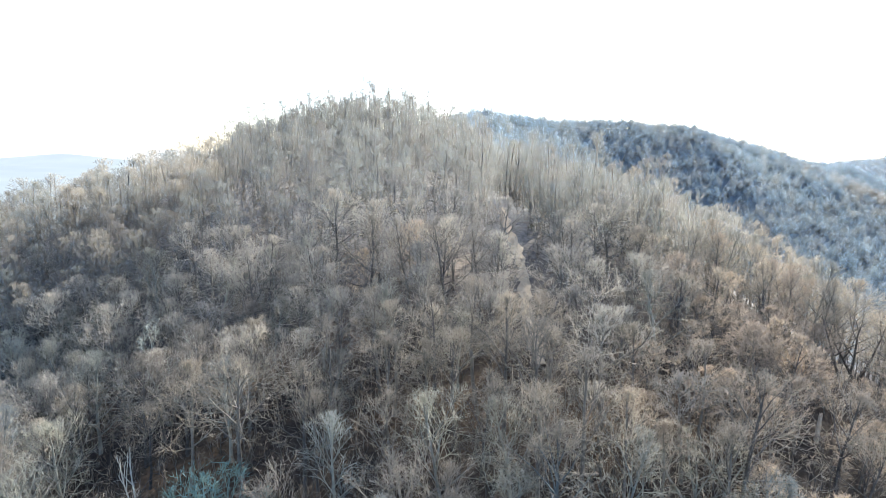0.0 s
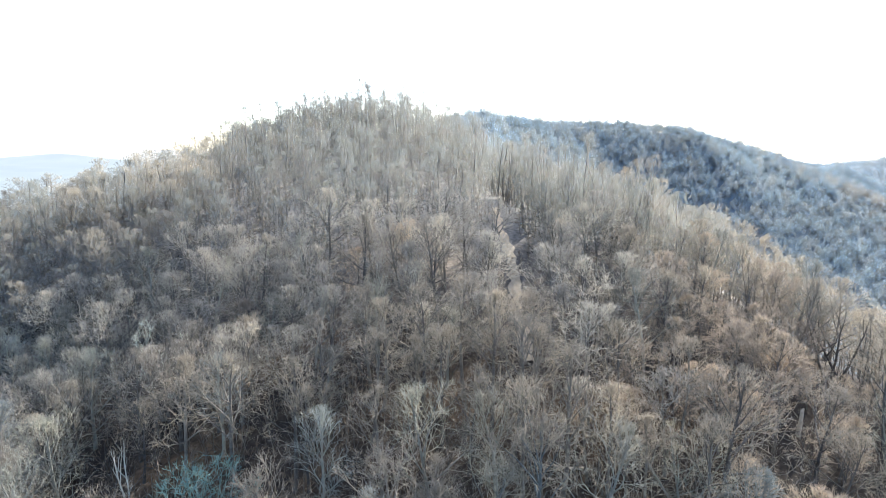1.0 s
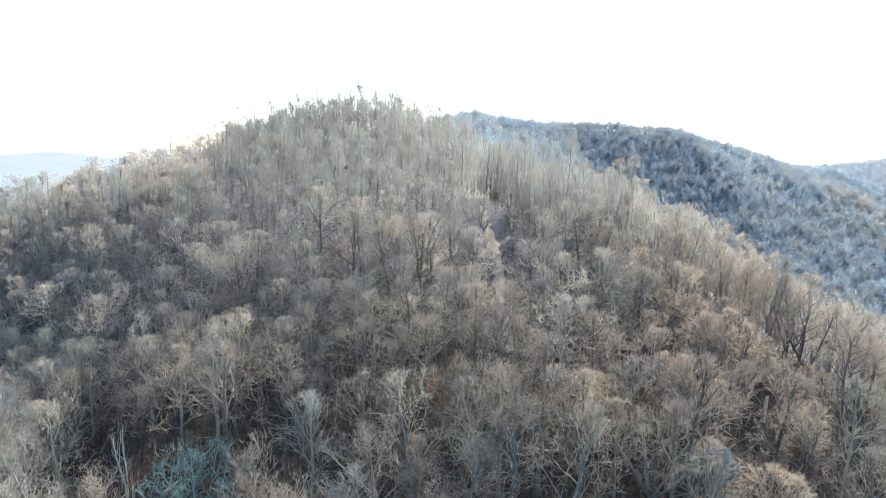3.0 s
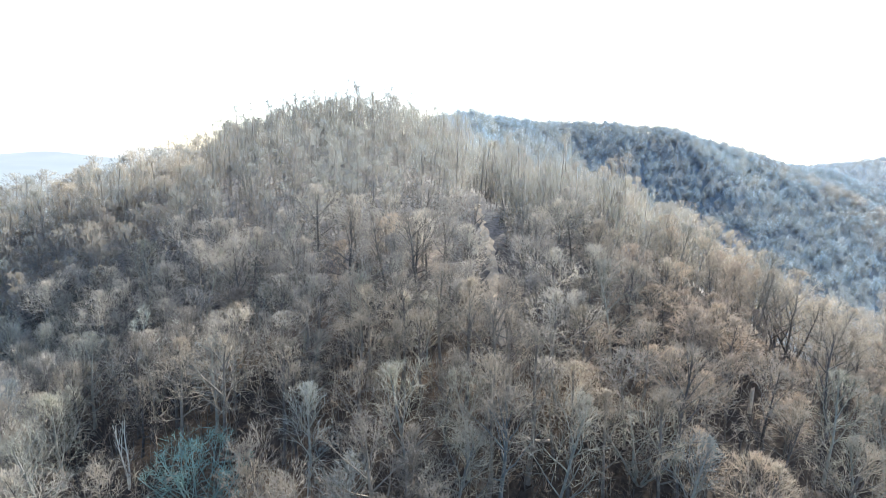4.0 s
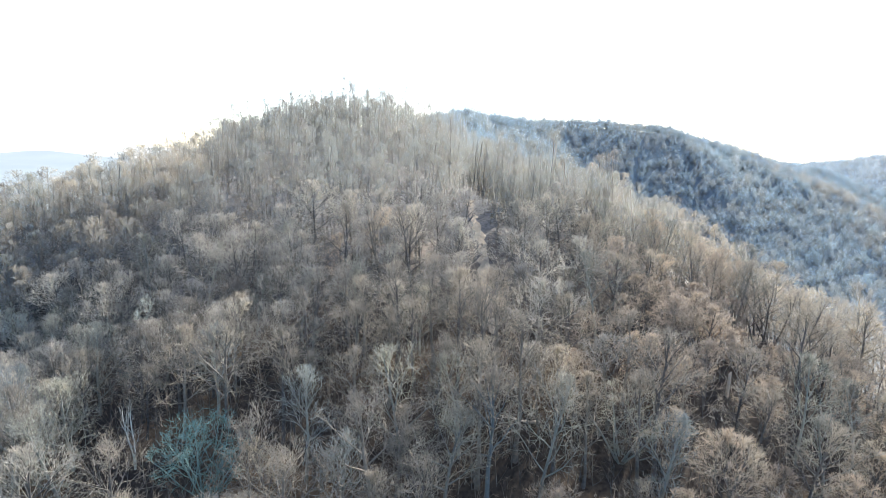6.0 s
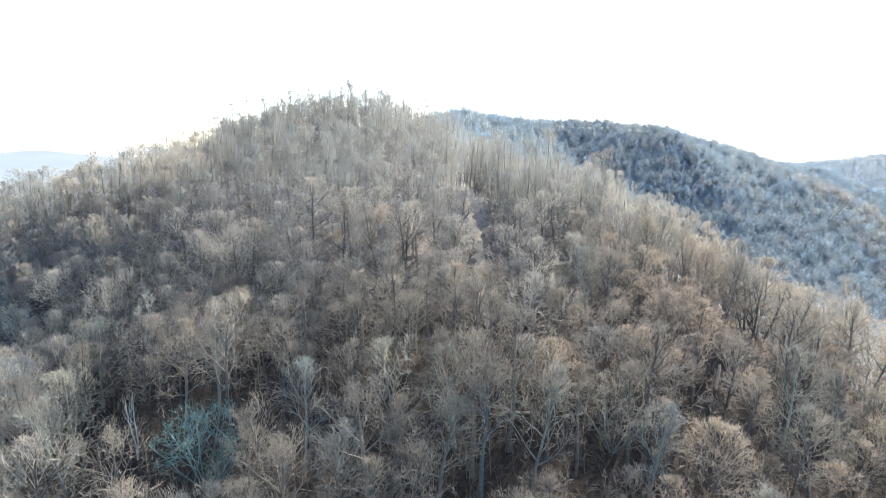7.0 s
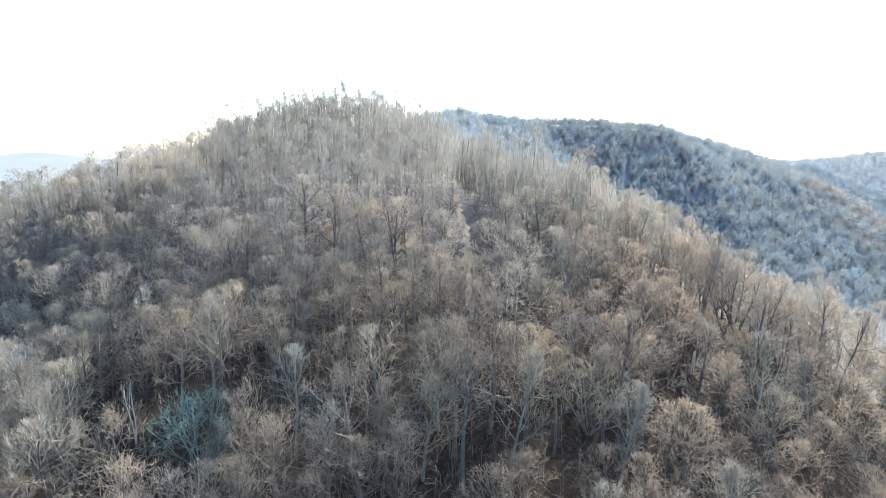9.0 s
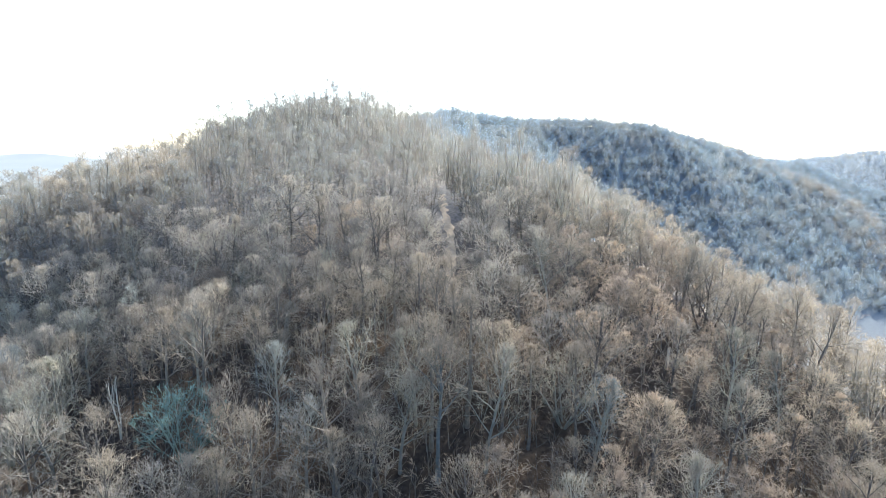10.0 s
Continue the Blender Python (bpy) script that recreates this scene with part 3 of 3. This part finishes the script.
def woods(name, label, spots, shapes, mats, low, high, shares=(1.0,), round_at=None, roundness=0.25):
    """Many trees in one mesh. The first material is the wood's, the others, by their shares, the twigs'.
    With round_at, the height of the crowns' middle, each crown is shaded as one soft, rounded mass on its slope."""
    vs, ts, ms, ns, n = [], [], [], [], 0
    sx, sy = np.array(spots).T
    lie = np.stack([height(sx - 6, sy) - height(sx + 6, sy), height(sx, sy - 6) - height(sx, sy + 6), np.full(len(sx), 12.0)], 1)
    lie /= np.linalg.norm(lie, axis=1, keepdims=True)
    for (x, y), face in zip(spots, lie):
        wood, crown = shapes[rng.integers(len(shapes))]
        a, s = rng.uniform(0, 6.28), rng.uniform(low, high)
        c, q = math.cos(a) * s, math.sin(a) * s
        turn = np.array([[c, q, 0], [-q, c, 0], [0, 0, s * rng.uniform(0.9, 1.12)]])
        foot = np.array([x, y, float(height(x, y))])
        twig = 1 + int(rng.choice(len(shares), p=shares))
        for k, (v, t) in enumerate((wood, crown)):
            vs.append((v @ turn + foot).astype(np.float32))
            if round_at:
                out = (v @ turn - np.array([0, 0, round_at * s])) / np.array([1, 1, 1.6])
                out = roundness * out / (np.linalg.norm(out, axis=1, keepdims=True) + 1e-9) + 0.5 * face + np.array([0, 0, 0.5])
                ns.append(out / np.linalg.norm(out, axis=1, keepdims=True))
            ts.append(t + n)
            ms.append(np.full(len(t), k * twig, np.int32))
            n += len(v)
    me = mesh_of(name, np.concatenate(vs), np.concatenate(ts))
    for m in mats:
        me.materials.append(m)
    me.polygons.foreach_set("material_index", np.concatenate(ms))
    if round_at:
        me.polygons.foreach_set("use_smooth", np.ones(len(me.polygons), bool))
        me.normals_split_custom_set_from_vertices(np.concatenate(ns).astype(np.float32))
    return tagged(new(name, me), label, "trees", kind="stuff")


MID = [tree_shape(60 + k, 9.6 + 0.6 * k, 3.8 + 0.25 * k, 0.1, 10, 4, 3, 6, 0.10, twig_r=0.058, twig_len=0.95, sides=4, steps=2, loose=1.4, knots=4) for k in range(5)]
TALL = [tree_shape(70 + k, 11.8 + 0.7 * k, 2.8, 0.26, 9, 4, 3, 7, 0.11, twig_r=0.058, twig_len=0.95, sides=4, steps=2, upright=0.2, loose=1.4, low=30, knots=4) for k in range(6)]
BUSHY = [tree_shape(80 + k, 7.5 + 0.5 * k, 3.4, 0.02, 11, 4, 3, 6, 0.09, twig_r=0.058, twig_len=0.95, sides=3, steps=2, loose=1.4, low=28, knots=3) for k in range(4)]


def on_shoulder(x, y):
    """True on the far left shoulder of the hill, where the trees stand low and close."""
    return x < -40 - 0.3 * max(0, y - 110) and y > 40 and not (y < 80 and x > -52)


shoulder_spots = [(x, y) for x, y in scatter(-125, -38, 40, 160, 3.8, 0.42) if on_shoulder(x, y) and in_sight(x, y) and clear(x, y)]
mid_spots = [(x, y) for x, y in scatter(-125, 105, 17, 198, 4.7, 0.38)
             if not (y < 80 and -52 < x < 60) and not on_shoulder(x, y) and in_sight(x, y) and clear(x, y)]
mid_spots += [(x, y) for x, y in scatter(16, 80, 80, 150, 4.3, 0.42) + scatter(60, 84, 52, 80, 4.3, 0.42) if in_sight(x, y) and clear(x, y)]
mid_spots += [(x, y) for x, y in scatter(-58, 10, 150, 200, 5.2, 0.45) if in_sight(x, y)]
flank_trees = [(x, y) for x, y in mid_spots if x > 44 - 0.5 * max(0, y - 85) and x > 22 and y < 118]
# The upper woods carry the haze in their twig colours.
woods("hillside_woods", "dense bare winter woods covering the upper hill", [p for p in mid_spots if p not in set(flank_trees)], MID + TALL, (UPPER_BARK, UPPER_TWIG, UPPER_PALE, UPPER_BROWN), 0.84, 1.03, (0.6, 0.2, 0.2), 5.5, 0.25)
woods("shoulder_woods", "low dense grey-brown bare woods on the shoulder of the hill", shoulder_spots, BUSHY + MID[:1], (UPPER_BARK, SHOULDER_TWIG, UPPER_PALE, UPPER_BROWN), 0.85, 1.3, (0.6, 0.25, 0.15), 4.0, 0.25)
woods("flank_woods", "dense bare woods on the right flank, sunlight put into their beige-grey", flank_trees, MID + TALL[:3], (UPPER_BARK, FLANK_TWIG, UPPER_BROWN), 0.8, 1.1, (0.65, 0.35), 5.5, 0.35)

BRUSH = [tree_shape(90 + k, 2.8 + 0.5 * k, 1.5, 0.1, 4, 2, 1, 6, 0.025, twig_r=0.022, twig_len=1.0, sides=3, steps=1, low=35, knots=2) for k in range(4)]
brush_spots = [(x, y) for x, y in scatter(-75, 30, 17, 55, 2.1, 0.45) + scatter(-75, 30, 55, 70, 2.7, 0.45) + scatter(-75, 72, 70, 112, 3.0, 0.45) if in_sight(x, y) and not below_view(x, y) and (clear(x, y, 0) or rng.uniform() < 0.1 or 1.1 < abs(x - 11.7) < 3.2 and y > 56)]
sapling_spots = [(x, y) for x, y in scatter(-40, -12, 80, 150, 4.2, 0.45) + scatter(-12, 40, 112, 150, 5.0, 0.45) + scatter(-70, 40, 150, 200, 5.0, 0.45) if in_sight(x, y)]
# Saplings share the haze-toned twigs, which lightens the gaps below the crowns.
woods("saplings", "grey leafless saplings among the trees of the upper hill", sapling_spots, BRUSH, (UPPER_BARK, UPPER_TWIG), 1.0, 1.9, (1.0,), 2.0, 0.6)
flank_spots = [(x, y) for x, y in scatter(28, 86, 20, 70, 2.5, 0.45) if in_sight(x, y) and not below_view(x, y) and clear(x, y, 0.4)]
woods("brushwood", "light brown leafless brush on the sunny flank of the hill", flank_spots, BRUSH, (GREY_BARK, RUST_TWIG, ASH_TWIG), 0.8, 1.6, (0.7, 0.3))
# Pale brush added to brighten the shaded floor of the shoulder.
shoulder_brush = [(x, y) for x, y in scatter(-74, -36, 48, 86, 2.3, 0.45) if in_sight(x, y) and clear(x, y, 0.3)]
woods("shoulder_brush", "pale grey leafless brush added to lighten the shoulder between its trees", shoulder_brush, BRUSH, (GREY_BARK, ASH_TWIG, LICHEN_TWIG), 1.0, 1.8, (0.6, 0.4))
woods("undergrowth", "leafless brown saplings and brush under the trees", brush_spots, BRUSH, (GREY_BARK, BRUSH_TWIG, RUST_TWIG), 0.7, 1.3, (0.75, 0.25))


def far_tree(seed, n=94, size=1.0):
    """A bare tree as seen from across a valley: a stem, and an uneven dome of many small sprays of fine twigs."""
    r = np.random.default_rng(seed)
    tall, wide = r.uniform(8.0, 13.0), r.uniform(2.8, 4.6)
    stem = tubes(np.array([[0, 0, -1.0]]), np.array([[0, 0, tall * 0.8]]), 0.18, None, 3)
    d = r.normal(0, 1, (n, 3))
    d[:, 2] = np.abs(d[:, 2]) * 1.3 - 0.85
    d /= np.linalg.norm(d, axis=1, keepdims=True)
    lobes = 1 + 0.25 * np.sin(3 * np.arctan2(d[:, 1], d[:, 0]) + seed) * np.cos(2.5 * d[:, 2] + seed)
    p = np.array([0, 0, tall * 0.4]) + d * np.array([wide, wide, tall * 0.52]) * (lobes * r.uniform(0.35, 1.0, n))[:, None]
    spray = p[:, None] + r.normal(0, size, (n, 3, 3)) * np.array([0.8, 0.8, 1.2])
    return stem, (spray.reshape(-1, 3), np.arange(3 * n).reshape(-1, 3))


FAR = [far_tree(300 + k) for k in range(10)]


def beyond_brow(x, y):
    """True where the ridge across the valley shows over the brow of the near hill."""
    z = float(height(x, y))
    side, rise = (x - 5) / (y + 12), (z - 46) / (y + 12)
    return z > -52 and rise > np.interp(side, (-0.1, 0.08, 0.22, 0.30, 0.47, 0.62, 0.78), (0.05, 0.015, -0.07, -0.11, -0.215, -0.295, -0.365))


far_spots = [(x, y) for x, y in scatter(-20, 540, 300, 700, 4.7, 0.48)
             if 0.02 * y - 10 < x < 0.95 * y and y < 556 + 0.3 * (x - 200) and beyond_brow(x, y)]
side_y, side_x = [p[1] for p in SIDE][::-1], [p[0] for p in SIDE][::-1]
for (ax, ay, az), (bx, by, bz) in zip(BACK[1:8], BACK[2:9]):
    far_spots += [(ax + (bx - ax) * q + rng.uniform(-3, 3), ay + (by - ay) * q + rng.uniform(-5, 5)) for q in np.arange(0, 1, 1.5 / math.hypot(bx - ax, by - ay))]
on_spur, behind, across = [], [], []
for x, y in far_spots:
    off = x - float(np.interp(y, side_y, side_x))
    if off > 14 and x > 296 and y < 500:
        continue
    (behind if (off > 14 and x > 296) else on_spur if off > -32 + 14 * math.sin(y * 0.3 + x) and y < 545 and x > 290 else across).append((x, y))
# Haze, shade and sun across the valley come from the twig colours.
woods("far_woods", "bare winter woods across the valley, haze and shade put into their colour", across, FAR, (FAR_TWIG, FAR_TWIG, FAR_LIT, FAR_RUST), 0.5, 1.05, (0.55, 0.22, 0.23), 5.0, 0.22)
# Trees near the crest take the tan that stands in for sunlight.
woods("spur_woods", "bare woods on a spur across the valley, sunlight put into their tan", on_spur, FAR, (FAR_TWIG, FAR_TWIG, SPUR_TWIG, FAR_RUST), 0.6, 1.0, (0.15, 0.6, 0.25), 5.0, 0.22)
woods("hollow_woods", "bare woods behind the spur, haze put into their blue-grey", behind, FAR, (FAR_TWIG, FAR_TWIG, FAR_RUST), 0.7, 1.1, (0.75, 0.25), 5.0, 0.3)
EAST_TREES = [far_tree(320 + k, 50, 1.2) for k in range(5)]
east_spots = [(x, y) for x, y in scatter(500, 860, 700, 980, 9.0, 0.42) if float(height(x, y)) > -35 and x < 0.9 * y]
woods("east_woods", "bare woods on the distant hill, haze put into their colour", east_spots, EAST_TREES, (EAST_TWIG, EAST_TWIG, FAR_LIT), 0.9, 1.2, (0.8, 0.2), 5.0, 0.3)


# ---- the track up the hill ----
def build_track():
    ys = np.arange(61.0, 105.0, 0.8)
    mid = 11.7 + 0.35 * np.sin(ys / 4.0) + 0.18 * np.sin(ys * 1.9) - 0.04 * np.maximum(ys - 90, 0)
    V, T = [], []
    for i, (y, m) in enumerate(zip(ys, mid)):
        half = 0.7 + 0.16 * math.sin(y * 1.7) + 0.15 * math.sin(y * 0.6) + 0.12 * math.sin(y * 5.3)
        for x in np.linspace(m - half, m + half, 5):
            V.append((x, y, float(height(x, y)) + 0.24 - 0.25 * abs(x - m)))
        if i:
            for k in range(4):
                a = (i - 1) * 5 + k
                T += [(a, a + 1, a + 6), (a, a + 6, a + 5)]
    return tagged(new("track", mesh_of("track", V, T, EARTH)), "narrow bare dirt track climbing through the woods", "track", kind="structure")


build_track()
